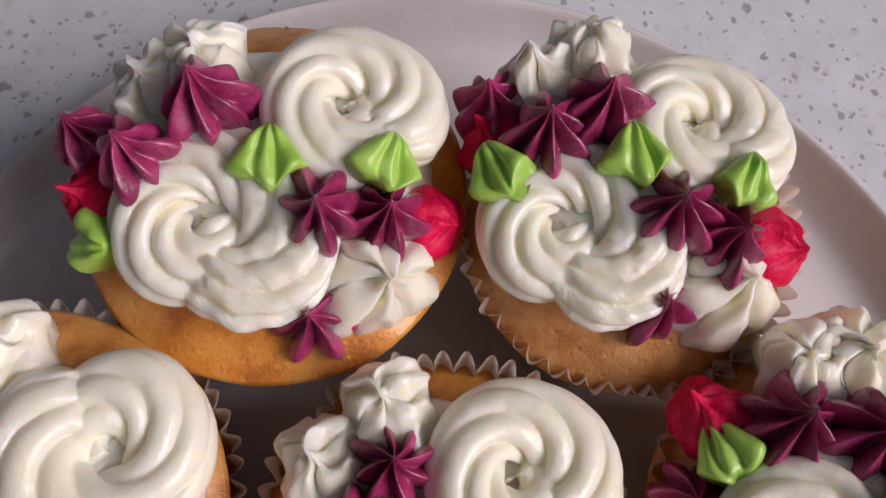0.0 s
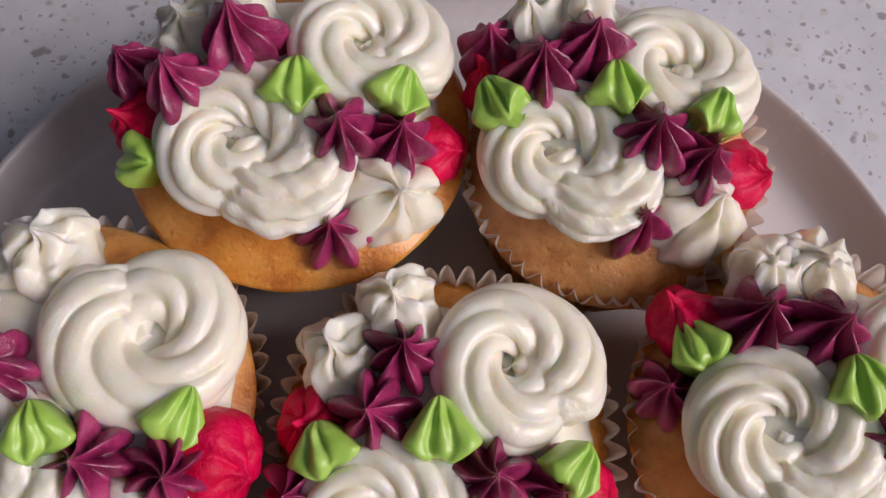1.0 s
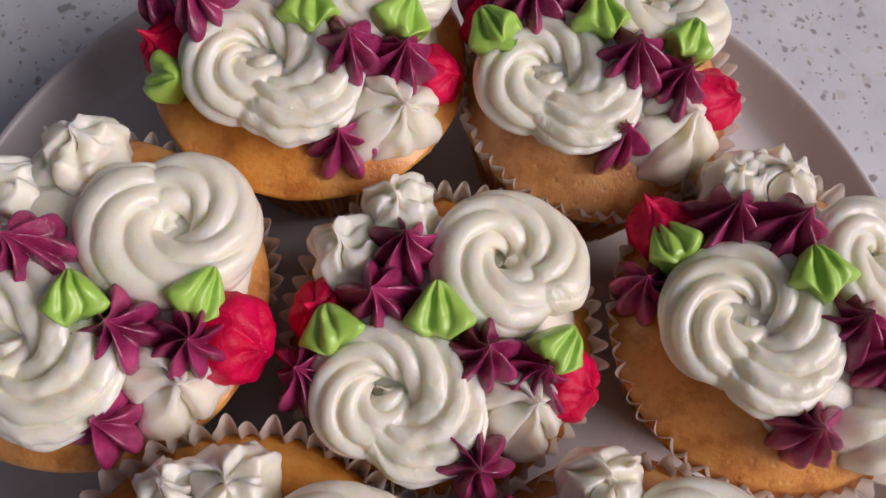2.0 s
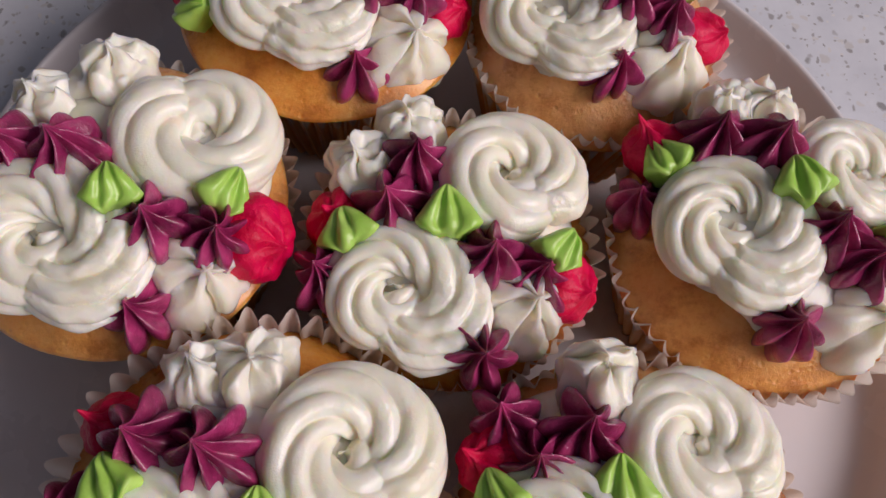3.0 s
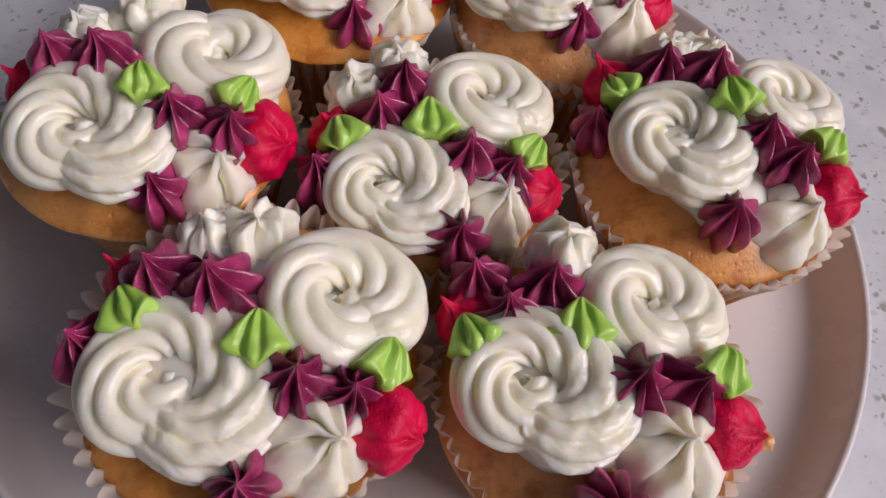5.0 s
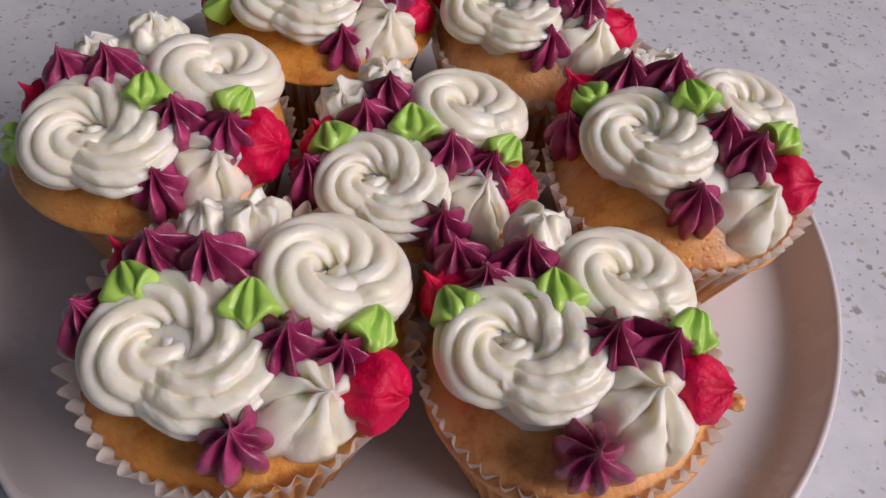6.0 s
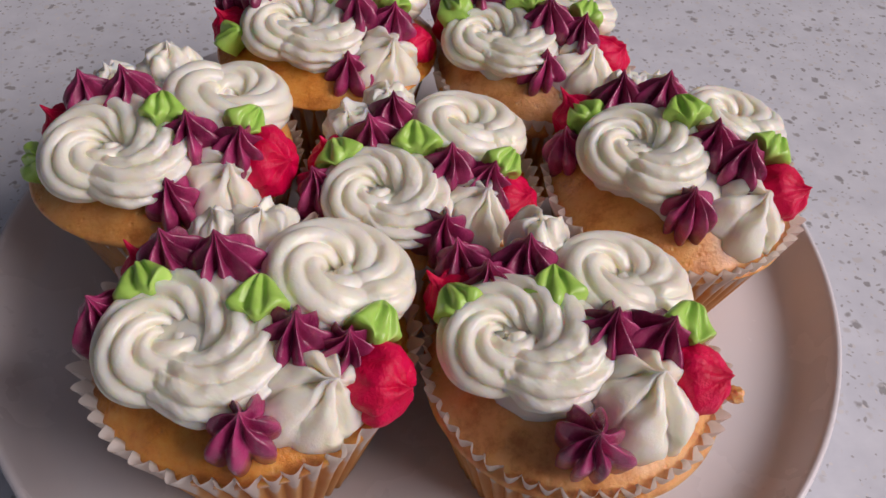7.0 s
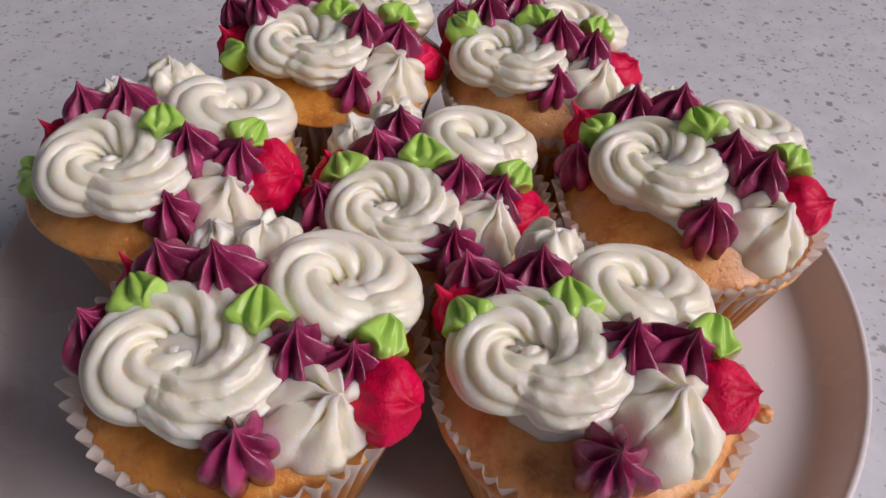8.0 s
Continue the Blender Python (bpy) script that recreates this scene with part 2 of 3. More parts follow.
def sponge_bm(seed, rim, rise, rad, mouth, lip):
    """The baked cake: a dome that bulges a little over the mouth of its paper."""
    n, rows = 96, []
    off = seed * 3.7
    for q in (0.10, 0.22, 0.36, 0.5, 0.62, 0.72, 0.81, 0.88, 0.94, 0.98, 1.0):
        row = []
        for i in range(n):
            a = 2 * math.pi * i / n
            r = rad * q * (1 + 0.02 * noise.noise(Vector((math.cos(a) * 2, math.sin(a) * 2, off))))
            x, y = r * math.cos(a), r * math.sin(a)
            row.append((x, y, dome_z(x, y, rim, rise, rad) + wob((x, y, off), 120, 0.0009) + wob((x, y, off), 420, 0.0003)))
        rows.append(row)
    inner = lambda z: 0.0234 + (mouth - 0.0012 - 0.0234) * z / lip - 0.0008
    for r, z in ((min(rad - 0.0003, inner(rim) + 0.002), rim - 0.0006), *((min(rad, inner(z)), z) for z in (rim - 0.004, rim - 0.014, 0.012, 0.0008))):
        rows.append([(r * math.cos(2 * math.pi * i / n), r * math.sin(2 * math.pi * i / n), z) for i in range(n)])
    return grid_mesh(rows, pole=(0, 0, dome_z(0, 0, rim, rise, rad)))


def liner_part(seed, rim, mouth, parent):
    """The pleated paper cup, open at the top, with a scalloped lip."""
    rnd = random.Random(seed)
    per, n = 8, PLEATS * 8
    jit = [rnd.uniform(0.75, 1.25) for _ in range(PLEATS)]
    flare = [rnd.uniform(-0.0006, 0.0006) for _ in range(PLEATS)]
    rows, soak = [], []
    for s in (0.0, 0.12, 0.3, 0.5, 0.66, 0.78, 0.86, 0.92, 0.96, 1.0):
        row = []
        for i in range(n):
            a = 2 * math.pi * i / n
            k = i // per
            w = math.sin(math.pi * ((i % per) + 0.001) / per) ** 1.0
            open_out = max(0.0, (s - 0.70) / 0.30)
            amp = (0.0014 + 0.0006 * s + 0.0009 * open_out ** 1.5) * jit[k]
            r = 0.0234 + (mouth - 0.0012 - 0.0234) * s + amp * w + flare[k] * open_out ** 2 * w
            z = (rim + 0.0008) * s + open_out ** 3 * (0.0013 * w - 0.0006) * jit[k] + 0.0002
            aa = a + 0.012 * math.sin(k * 2.3) * open_out
            row.append((r * math.cos(aa), r * math.sin(aa), z))
            soak.append(max(0.0, min(0.62 + 0.38 * (1 - w), 1.2 - 1.2 * max(0.0, s - 0.50 - 0.28 * (1 - w)) / 0.26)))
        rows.append(row)
    bm = grid_mesh(rows, cap=False)
    base = bm.verts.new((0, 0, 0.0003))
    bm.verts.ensure_lookup_table()
    for i in range(n):
        bm.faces.new((bm.verts[i], bm.verts[(i + 1) % n], base))
    ob = part("paper_liner", bm, paper, parent, "white pleated baking paper soaked tan below")
    at = ob.data.attributes.new("soaked", "FLOAT", "POINT")
    at.data.foreach_set("value", soak + [1.0])
    return ob


def base_icing_bm(seed, cx, cy, rx, ry, rim, rise, rad):
    """The low spread of icing under the piped flowers."""
    n, rows, off = 72, [], seed * 5.1
    for q in (0.12, 0.3, 0.5, 0.68, 0.82, 0.91, 0.97, 1.0, 0.985):
        row = []
        for i in range(n):
            a = 2 * math.pi * i / n
            e = 1 + 0.16 * noise.noise(Vector((math.cos(a) * 1.7, math.sin(a) * 1.7, off))) + 0.05 * noise.noise(Vector((math.cos(a) * 6, math.sin(a) * 6, off)))
            x, y = cx + rx * q * e * math.cos(a), cy + ry * q * e * math.sin(a)
            lift = 0.0034 * math.sqrt(max(0.0, 1 - q ** 4)) + wob((x, y, off), 160, 0.0012) * (1 - q ** 3)
            row.append((x, y, dome_z(x, y, rim, rise, rad) + (lift if len(rows) < 8 else -0.004)))
        rows.append(row)
    return grid_mesh(rows, pole=(cx, cy, dome_z(cx, cy, rim, rise, rad) + 0.0034))


def smooth_step(v):
    v = max(0.0, min(1.0, v))
    return v * v * (3 - 2 * v)


def rosette_bm(seed, size, end=-95.0, tail=0.35):
    """A piped rose: one ribbed rope laid clockwise from the heart outwards, one turn and a third; its ribs twist from the rim
    over the top into the heart. With a tail the last quarter swings wide before the rope is torn off at the angle end."""
    rnd = random.Random(seed)
    lobes = 8 if tail > 0.3 else 7
    big = 0.0148 * size * (1 + 0.10 * tail)
    per, steps, turns = 10, 160, 1.34
    n = lobes * per
    fat = [rnd.uniform(0.86, 1.10) for _ in range(lobes)]
    groove = [rnd.uniform(0.21, 0.33) - (0.06 if tail < 0.3 else 0.0) for _ in range(lobes)]
    start, rate = rnd.uniform(0, 6.28), rnd.uniform(0.86, 0.98) - (0.14 if tail < 0.3 else 0.0)
    heart = radians(end - 130)
    hx, hy = 0.07 * big * math.cos(heart), 0.07 * big * math.sin(heart)
    rows = []
    for k in range(steps + 1):
        s = k / steps
        back = turns * (1 - s)
        th = radians(end) + 2 * math.pi * back
        inner = smooth_step((back - 0.86) / (turns - 0.90))
        swing = tail * math.exp(-((back - 0.20) / 0.145) ** 2)
        fin = smooth_step(1 - back / 0.09)
        begin = math.sqrt(min(1.0, 0.02 + s / 0.06))
        drift = 1 + 0.05 * noise.noise(Vector((back * 2.1, seed, 0)))
        rho = big * (0.57 - 0.45 * inner) * drift * (1 + 0.66 * swing) * (1 - 0.06 * fin)
        wide = big * (0.44 - 0.18 * inner) * (1 + 0.24 * swing) * (1 - (0.50 - 0.2 * tail) * fin) * begin
        tall = 0.0054 * size * (1 - 0.30 * inner) * (1 - 0.18 * swing) * (1 - 0.35 * fin) * begin
        mid = size * (0.0013 - 0.0020 * inner - 0.0006 * swing)
        twist = start + rate * 2 * math.pi * turns * s
        row = []
        for i in range(n):
            j, f = i // per, (i % per) / per
            psi = 2 * math.pi * (j + 0.5 + (f - 0.5) * fat[j]) / lobes
            t = abs(2 * f - 1)
            phi = psi + twist
            outer = smooth_step((math.cos(phi) - 0.25) / 0.6)
            rr = 1 - groove[j] * t ** 2.4 * (1 - 0.45 * fin) * (1 - (0.75 - tail) * outer)
            r = rho + wide * rr * math.cos(phi)
            z = mid + tall * rr * math.sin(phi)
            q = max(0.0, 1 - abs(r) / big)
            x, y = r * math.cos(th) + hx * q, r * math.sin(th) + hy * q
            torn = 0.3 + 1.8 * fin + 1.2 * swing
            z += wob((x, y, seed), 330, 0.0005) * torn + wob((x, y, seed + 3), 900, 0.00022) * torn
            x += wob((y, z, seed), 260, 0.0005) * torn
            y += wob((x, z, seed + 7), 260, 0.0007) * torn
            row.append((x, y, z))
        rows.append(row)
    middle = lambda row: tuple(sum(p[c] for p in row) / n for c in range(3))
    return grid_mesh(rows, pole=middle(rows[0]))


def star_bm(seed, radius, height, lobes=8, deep=0.45, tip=0.24, groove=0.70, sharp=1.05, dome=0.46, pull=0.0, way=0.0, uneven=0.2, blunt=1.6):
    """A drop star: separate petals, each with a crest that runs up to the peak, and open furrows between them."""
    rnd = random.Random(seed)
    per = 12
    n = lobes * per
    lens = [rnd.uniform(1 - uneven, 1 + 0.7 * uneven) for _ in range(lobes)]
    high = [rnd.uniform(1 - 0.8 * uneven, 1 + 0.5 * uneven) for _ in range(lobes)]
    shift = [rnd.uniform(-0.18, 0.18) for _ in range(lobes)]
    swirl = rnd.uniform(-0.5, 0.5)
    lean = Vector((rnd.uniform(-1, 1), rnd.uniform(-1, 1))) * radius * 0.09
    rows = []
    levels = (0.04, 0.09, 0.15, 0.23, 0.33, 0.44, 0.55, 0.66, 0.76, 0.85, 0.92, 0.97, 1.0, 0.99, 0.90)
    for level, u in enumerate(levels):
        row = []
        for i in range(n):
            k, f = i // per, (i % per) / per
            t = abs(2 * f - 1)
            ang = 2 * math.pi * (i / n) + shift[k] * math.sin(math.pi * f) * u + swirl * (1 - u) ** 1.5
            outline = 1 - deep * t ** blunt * min(1.0, u * 1.8)
            grow = 1 + (lens[k] - 1) * (1 - t * t) * u
            rr = radius * u * outline * grow * (1 + pull * math.cos(ang - way) * u)
            crest = (1 - dome) * (1 - u) ** 1.05 + dome * math.sqrt(max(0.0, 1 - u ** 2.8))
            cut = groove * smooth_step(u / 0.30) * t ** sharp
            z = height * (crest * (1 - cut) * (1 + (high[k] - 1) * (1 - t) * u) + tip * math.exp(-(u / 0.12) ** 2))
            if level == len(levels) - 2:
                z = -0.30 * height
            elif level == len(levels) - 1:
                z = -0.95 * height
            bend = (1 - u) ** 2
            x, y = rr * math.cos(ang), rr * math.sin(ang)
            z += wob((x, y, seed), 450, 0.0004) + wob((y, x, seed + 5), 1200, 0.00022)
            row.append((x + lean.x * bend, y + lean.y * bend, z))
        rows.append(row)
    return grid_mesh(rows, pole=(lean.x, lean.y, height * (1.03 + tip)))


def leaf_bm(seed, length, width, height):
    """A piped leaf: a drawn-out point at +y, a raised spine between two creases, two broad wings with blunt shoulders."""
    rnd = random.Random(seed)
    nu, nv = 22, 30
    ph = rnd.uniform(0, 6.28)
    asym = rnd.uniform(-0.25, 0.25)
    wings = (rnd.uniform(0.85, 1.12), rnd.uniform(0.85, 1.12))
    rows = []
    for a in range(nu + 1):
        u = a / nu
        half = width * 0.5 * (0.10 + 0.93 * min(1.0, u / 0.74) ** 0.72) * math.sqrt(max(0.06, 1 - max(0.0, (u - 0.70) / 0.30) ** 2.2 * 0.75))
        rowt, rowl = [], []
        for b in range(nv + 1):
            v = -1 + 2 * b / nv
            x = half * (v * wings[v > 0] + asym * 0.5 * (1 - v * v))
            y = length * (0.5 - u * (1 - 0.16 * abs(v) ** 2 * u)) + 0.0009 * math.sin(4 * v + ph) * u * u
            spine = math.exp(-((v - 0.1 * asym) / 0.13) ** 2)
            crease = math.exp(-((abs(v) - 0.30) / 0.10) ** 2)
            edge = math.sqrt(max(0.0, 1 - abs(v) ** 4)) * math.sqrt(max(0.0, 1 - u ** 8))
            z = height * edge * smooth_step(0.34 + 2.2 * u) * (0.74 + 0.24 * spine * (1 - 0.5 * u) - 0.26 * crease * smooth_step(3 * u) + 0.10 * math.exp(-((abs(v) - 0.62) / 0.2) ** 2))
            z += height * (0.10 * (1 - u) ** 3 + 0.16 * math.sin(2.4 * v + 3.0 * u + ph) * u * edge)
            z += wob((x, y, seed), 230, 0.0012) * edge
            rowt.append((x, y, z))
            rowl.append((x * 0.94, y + 0.0004 * u, -0.0045))
        rows.append(rowt + rowl[::-1])
    bm = grid_mesh(rows, cap=True)
    bm.verts.ensure_lookup_table()
    bm.faces.new(bm.verts[:len(rows[0])])
    return bm


def place(bm, m):
    bmesh.ops.transform(bm, matrix=m, verts=bm.verts)
    return bm


COUNT = [0]


def seed_next():
    COUNT[0] += 1
    return COUNT[0]


def cupcake(label, centre, rim, rise, rad, mouth, slip, spread, rosettes, stars, leaves, reds, whites, sponge, crumbs=(), cup=(0, 0)):
    """centre in metres; all the piped pieces in millimetres from the cupcake's middle, heights above the counter."""
    empty = new("cupcake")
    empty.empty_display_size = 0.02
    empty.location = (*centre, PLATE_TOP + 0.0003)
    tagged(empty, label, "cupcake", group="cupcakes on the plate")
    sd = seed_next()
    rim_l = rim - PLATE_TOP
    sunk = -0.0055 if rad < mouth + 0.0011 else 0.0
    top, rise = rim_l + sunk, rise - sunk - 0.0006
    part("cake", place(sponge_bm(sd, top, rise, rad, mouth, rim_l), Matrix.Translation((slip[0] * 0.001, slip[1] * 0.001, 0))), sponge, empty, "golden baked sponge with a domed top")
    liner_part(sd, rim_l, mouth, empty).location = (cup[0] * 0.001, cup[1] * 0.001, 0)
    cx, cy, rx, ry = (v * 0.001 for v in spread)
    part("base_icing", base_icing_bm(sd, cx, cy, rx, ry, top, rise, rad), cream, empty, "spread cream-white buttercream")

    def local(x, y, z, h=0.0):
        """From the table; a piece h high is kept from sinking into what it stands on."""
        px, py, pz = x * 0.001, y * 0.001, z * 0.001 - PLATE_TOP
        on_icing = ((px - cx) / rx) ** 2 + ((py - cy) / ry) ** 2 < 0.85
        stand = dome_z(px, py, top, rise, rad) + (0.0026 if on_icing else 0.0)
        return px, py, pz + 0.75 * max(0.0, stand - 0.0008 - (pz - h))

    for x, y, z, size, end, tail in rosettes:
        px, py, pz = local(x + 1.4 * tail, y - 1.0 * tail, z)
        part("rosette", place(rosette_bm(seed_next(), size, end=end, tail=tail), frame_at(px, py, pz - 0.0060, 0, 20, 1.0)), cream, empty, "swirled cream-white buttercream rosette", voxel=0.00023)
    for x, y, z, r in stars:
        s = seed_next()
        h = 0.0076 * r / 8.0
        px, py, pz = local(x, y, z + (2.6 if math.hypot(x, y) > 18 and y < -14 else 1.6), h)
        m = frame_at(px, py, pz, s * 37 % 360, 14, 1.2) @ Matrix.Translation((0, 0, -h * 1.02))
        part("icing_star", place(star_bm(s, r * 0.00104, h, 7 + s % 2), m), plum, empty, "plum purple piped star")
    for x, y, z, l, w, az in leaves:
        px, py, pz = local(x, y, z + 1.3, 0.0036)
        m = frame_at(px, py, pz, 0, 42) @ Matrix.Translation((0, 0, -0.0036)) @ Matrix.Rotation(radians(az), 4, "Z")
        part("icing_leaf", place(leaf_bm(seed_next(), l * 0.00082, w * 0.00100, 0.0029), m), green, empty, "bright green piped leaf")
    for x, y, z, r, peak in reds:
        px, py, pz = local(x, y, z)
        s = seed_next()
        h = 0.0066 * r / 9.0
        right = x > 0
        m = frame_at(px + (0.0015 if right else 0.001), py, pz, s * 41 % 360, 50 if right else 34) @ Matrix.Translation((0, 0, -h * (0.95 if right else 1.1)))
        bm = star_bm(s, r * (0.00096 if right else 0.00088), h, 6, 0.10, (0.08 if right else 0.35) + 0.3 * peak, 0.18, 1.6, 0.75, pull=0.10, blunt=2.5)
        for v in bm.verts:
            v.co += v.co.normalized() * (wob(v.co, 260, 0.0010) + wob(v.co, 700, 0.0002))
        part("icing_petal", place(bm, m), red, empty, "crimson red smeared icing petal")
    for x, y, z, r, lobes, lean in whites:
        s = seed_next()
        h = (0.0108 if lean > 47 else 0.0086) * r / 9.0
        px, py, pz = local(x + (2.2 if lean > 47 else 0.0), y + (1.2 if lean > 47 else 0.0), z, h)
        if lean > 47:
            way = math.atan2(y, x) - 0.3
            px, py = px - 0.00020 * r * math.cos(way), py - 0.00020 * r * math.sin(way)
        m = frame_at(px, py, pz, 0, lean * 0.85) @ Matrix.Translation((0, 0, -h * 0.95))
        bm = star_bm(s, r * (0.00108 if lean > 47 else 0.00116), h, lobes - 1 if lean > 47 else 6, 0.12, 0.10, 0.32, 2.6, 0.80, pull=0.24 if lean > 47 else 0.12, way=math.atan2(y, x) - 0.3, blunt=3.0)
        if lean < 47:
            for v in bm.verts:
                torn = noise.noise(v.co * 240 + Vector((s, 0, 0)))
                v.co += Vector((wob(v.co, 130, 0.0030), wob(v.co + Vector((5, 2, 0)), 130, 0.0030), 0.0036 * max(0.0, torn) ** 0.7 * (v.co.z > 0)))
        for v in bm.verts:
            v.co += Vector((wob(v.co, 210, 0.0016), wob(v.co + Vector((9, 1, 0)), 210, 0.0016), wob(v.co + Vector((3, 7, 0)), 260, 0.0014 if lean < 47 else 0.0007)))
        part("icing_shell", place(bm, m), cream, empty, "cream-white piped shell")
    for x, y, z, r in crumbs:
        bm = bmesh.new()
        bmesh.ops.create_icosphere(bm, subdivisions=3, radius=r * 0.001)
        for v in bm.verts:
            v.co *= 1 + 0.5 * noise.noise(v.co * 900) + 0.25 * noise.noise(v.co * 2200)
        part("crumb", place(bm, Matrix.Translation((x * 0.001, y * 0.001, z * 0.001 - PLATE_TOP))), sponge, empty, "loose golden cake crumb")
    return empty


cupcake("cupcake with golden sponge and cream rosettes, plum stars", (-0.0263, 0.0543), 0.0490, 0.0115, 0.0368, 0.0335, (0, -1.2), (1, 0, 28, 26),
        [(-9.5, -10, 68.3, 1.10, -100, 0.75), (14.8, 10.6, 68.5, 1.12, -60, 0.12)],
        [(11.4, -10.7, 74, 8.4), (22.2, -10.6, 69.6, 7.6), (9.6, -27.3, 61.5, 8.2), (-10.1, 9.3, 77, 9.0), (-22.3, -1.2, 74.5, 7.6), (-33, 5, 68, 6.5)],
        [(2, -1.7, 73.2, 14, 14, 0), (23.5, -1.4, 71, 12.5, 13, -10), (-31.5, -15.6, 62.2, 13, 12, -100)],
        [(32.5, -9.5, 59.5, 7.4, 0.2), (-35, -5.5, 63, 8.5, 0.4)],
        [(21.5, -24, 62.5, 11, 8, 48), (-14, 22, 68, 8.5, 6, 45), (-24, 17, 65, 9, 6, 45)], golden_cake)
cupcake("cupcake with pale glossy sponge, cream rosettes, plum stars", (0.0424, 0.049), 0.0490, 0.0115, 0.0328, 0.0329, (0, -0.5), (-4, 8, 26, 26),
        [(-15.5, -4.5, 66.3, 1.04, -105, 0.7), (10, 13.5, 66.7, 1.08, -75, 0.25)],
        [(3.3, -3.7, 73.3, 8.4), (13.6, -8.8, 70.4, 7.6), (1.2, -19.0, 63.2, 7.8), (-9, 17, 73, 8.6), (-19.6, 11.5, 72.3, 8.0), (-29, 21, 64.5, 7.5)],
        [(-3.7, 6, 71.8, 14, 13, 5), (17, 1.6, 70.5, 13, 12, -15), (-29.7, 3.8, 69, 14, 12, 20)],
        [(25.5, -9, 62, 8.5, 0.5), (-31, 14, 62, 9, 0.7)],
        [(13.5, -18.5, 63, 10.5, 7, 48), (-8.7, 33, 64, 8.5, 6, 40), (-20, 26, 65, 7.5, 6, 40)], pale_cake)
cupcake("cupcake with browned sponge, broad cream rosettes, plum stars", (-0.0648, -0.0035), 0.0480, 0.0130, 0.0364, 0.0344, (-2.2, -2.4), (1, -3, 29, 27),
        [(-11.5, -16, 68.3, 1.15, -95, 0.6), (15.5, 8.4, 67, 1.18, 110, 0.1)],
        [(10.1, -14.5, 72.5, 8.4), (23.8, -16, 69.2, 8.0), (7.8, -30.7, 63, 8.0), (-8.5, 0.5, 75.2, 8.6), (-21, 0.5, 73, 8.4)],
        [(3, -9.9, 75, 12, 13, 10), (26.1, -6.9, 68.7, 13, 12, -15), (-33.5, -18, 60, 13, 12, -110)],
        [(33.5, -16.5, 61, 9.5, 0.25), (-33, 0, 63, 8.5, 0.4)],
        [(20, -25.5, 64, 11, 7, 48), (-5, 26, 67, 9.5, 6, 35), (-20, 16, 66, 8, 6, 40)], browned_cake)
cupcake("low cupcake with golden sponge, cream rosettes, plum stars", (0.0061, -0.0114), 0.0475, 0.0070, 0.0330, 0.0330, (0, 0), (-1, 0, 28, 27),
        [(-12.5, -14, 62, 0.98, -105, 0.75), (12.5, 12.3, 62.2, 1.12, -60, 0.12)],
        [(7.2, -8.1, 66, 8.4), (18.7, -10.9, 62.8, 8.4), (6.0, -29.4, 60.8, 7.8), (-8.6, 15, 65.2, 7.8), (-14, 3.2, 66.4, 8.2), (-28.5, -12, 59.5, 8)],
        [(-2.2, 0.1, 66.8, 14, 14, 0), (24.1, -6.5, 64, 12, 11, -25), (-23.9, -3.3, 63.1, 12, 14, 15)],
        [(27.3, -14, 56.5, 8, 0.25), (-28.7, 1.5, 60, 8.5, 0.4)],
        [(15.5, -19.5, 59.5, 10.5, 8, 48), (-11, 25, 61.5, 9, 6, 35), (-22, 15, 61, 8, 6, 45)], golden_cake)
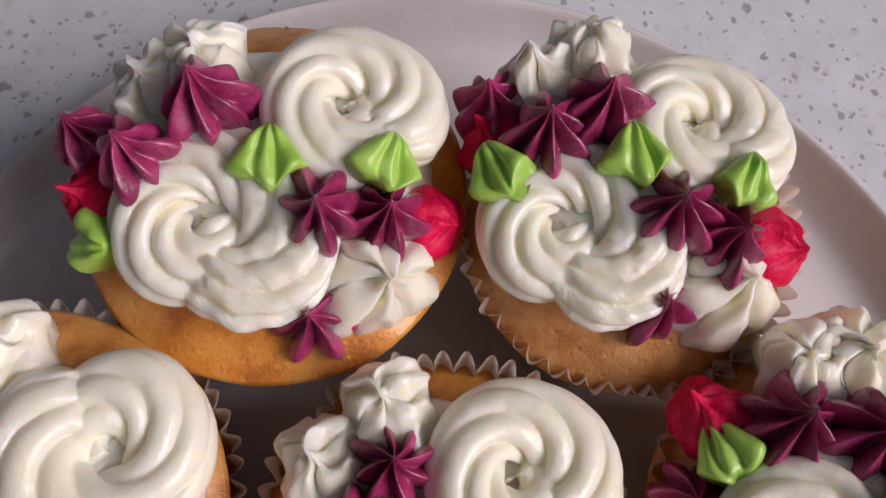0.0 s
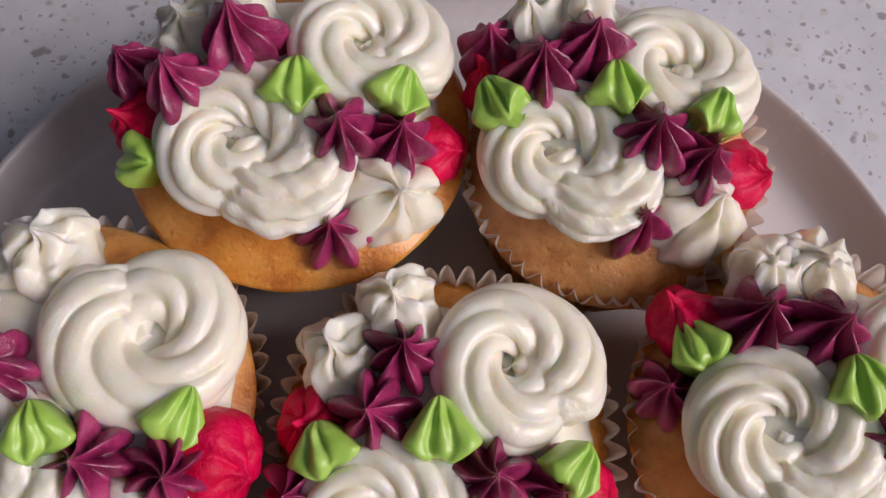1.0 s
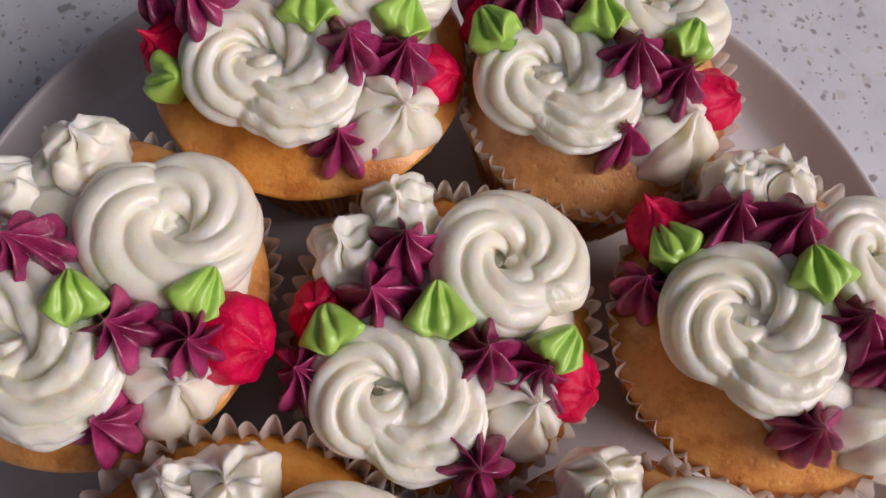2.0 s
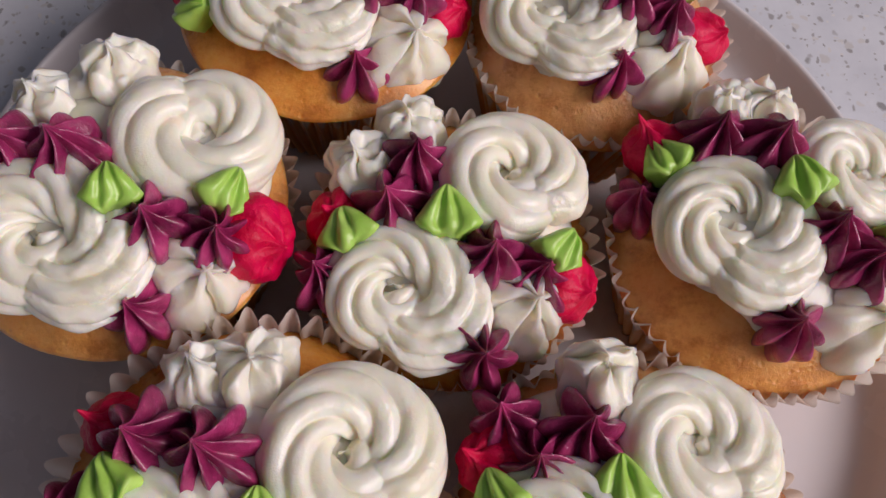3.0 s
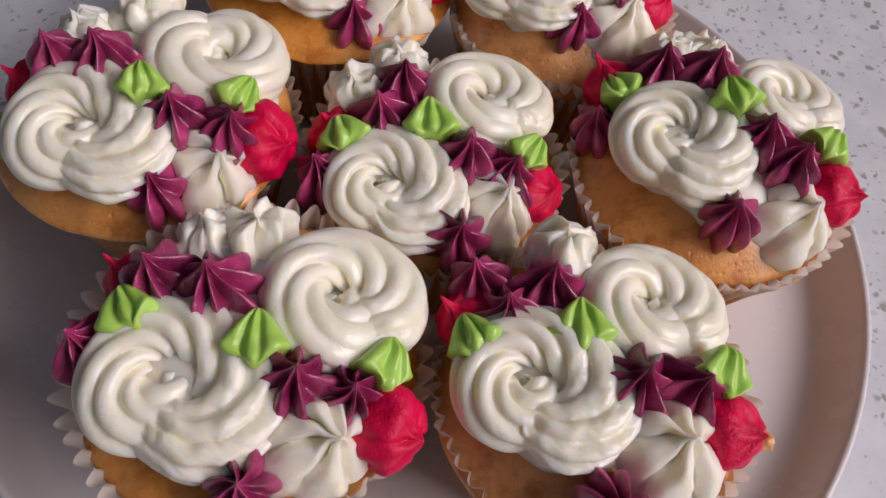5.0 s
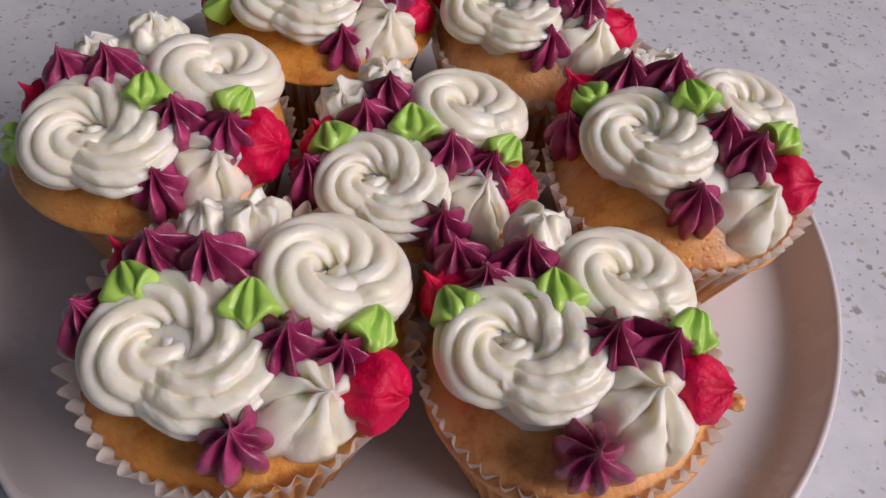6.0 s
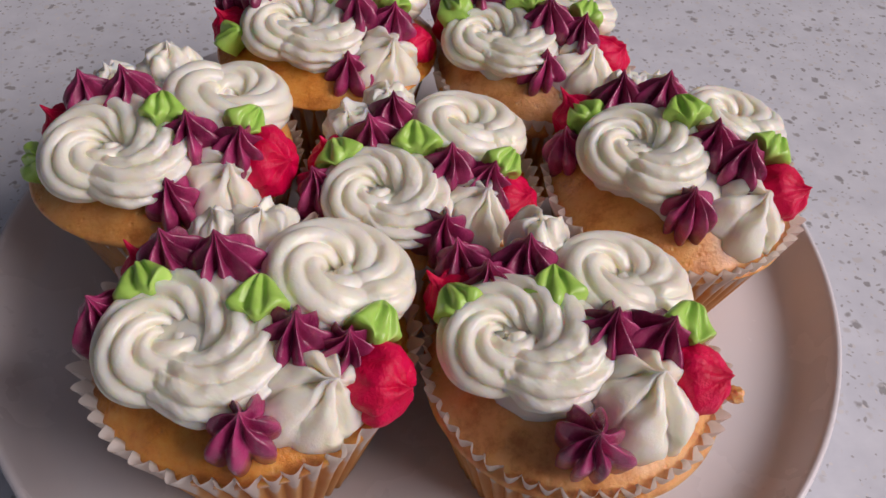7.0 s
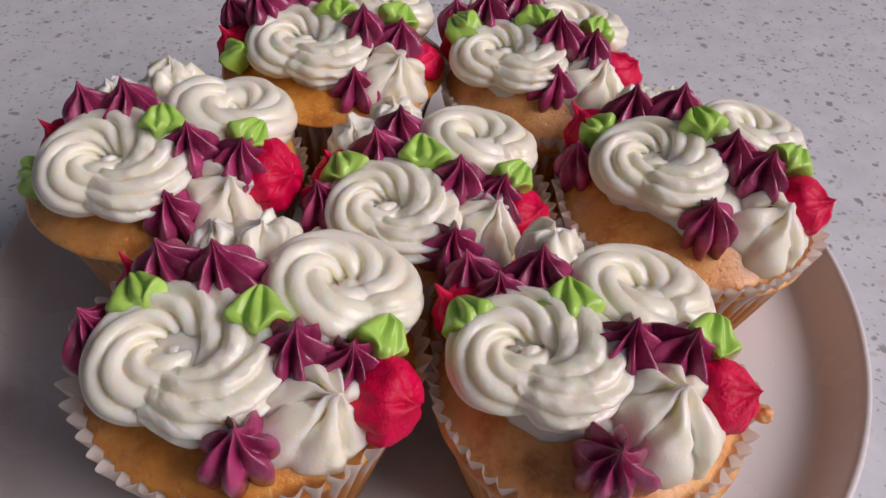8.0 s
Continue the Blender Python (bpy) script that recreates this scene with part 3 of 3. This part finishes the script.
cupcake("cupcake with pale golden sponge, cream rosettes, plum stars", (0.0785, -0.0088), 0.0495, 0.0115, 0.0360, 0.0364, (-0.2, 0), (1, 3, 27, 26),
        [(-13.3, -2.5, 67.2, 1.12, -120, 0.35), (15.2, 10.3, 68.6, 0.98, -70, 0.2)],
        [(6.3, -4, 72.0, 7.7), (13.2, -11.4, 71.5, 7.6), (-2.8, -24.4, 65, 7.8), (-3.1, 17.2, 72.6, 8.4), (-16.2, 19, 70, 9.0), (-31.8, 6.3, 60, 8)],
        [(-1.0, 5.4, 73.6, 13, 14, 10), (23.1, -6.2, 70, 12, 12, -25), (-28.5, 15.4, 63.5, 14, 13, 20)],
        [(27.2, -17, 63.5, 8.4, 0.6), (-31.3, 22, 62, 8.5, 0.8)],
        [(15.2, -24, 64.5, 10.5, 7, 48), (-0.4, 32, 63, 10, 6, 35), (-11.3, 30, 65, 8, 6, 35)], browned_cake)
cupcake("cupcake with deep golden sponge, cream rosettes, plum stars", (-0.0333, -0.0700), 0.0530, 0.0085, 0.0360, 0.0373, (1.3, 0), (1, 1, 28, 25),
        [(-12.5, -8.5, 67, 1.14, -100, 0.75), (20, 9.5, 67.5, 1.15, -60, 0.12)],
        [(13.3, -9.9, 71.3, 8.6), (25.6, -11.6, 67.6, 8.2), (4.8, -30.8, 65.2, 8.2), (-4.8, 9, 73.7, 9.2), (-18, 11.6, 71.4, 8.4), (-31, -2, 65, 8)],
        [(5.2, -3.1, 72, 14, 14, 0), (33, -5.5, 66, 13, 12, 0), (-22.8, 3.2, 69.4, 13, 14, 20)],
        [(36, -19, 60.0, 8.8, 0.2), (-28, 15, 64, 8, 0.8)],
        [(20, -24, 65, 12, 8, 48), (0.5, 26, 66, 9.5, 6, 35), (-10, 24.5, 65, 7.5, 6, 40)], golden_cake, cup=(1.4, 0))
cupcake("cupcake with peach sponge, cream rosettes, plum stars", (0.0416, -0.0718), 0.0490, 0.0110, 0.0356, 0.0346, (1.2, 0), (-3, 4, 26, 24),
        [(-16, -4, 67, 1.04, -100, 0.75), (11.5, 14.5, 64.8, 1.08, -65, 0.2)],
        [(5.2, -5.7, 71.2, 8.6), (17.9, -5.4, 70, 8.2), (-0.2, -30.8, 65.0, 7.8), (-10.4, 17, 68.8, 9.0), (-20.3, 10.3, 67.3, 8.4), (-26, 20, 64, 8)],
        [(-5.3, 6.3, 69.4, 14, 14, 0), (24.7, -2.3, 69, 13, 12.5, -10), (-29.2, 4.5, 65.7, 13, 13, 20)],
        [(27.5, -14, 64, 8.6, 0.6), (-33, 12, 62, 8.5, 0.7)],
        [(12, -20.5, 66.5, 11.5, 7, 48), (-6.5, 30, 65, 9, 6, 35)], pale_cake,
        [(35.5, -12, 53, 1.9), (36.3, -10.5, 51.5, 1.3)], cup=(0.7, 0))
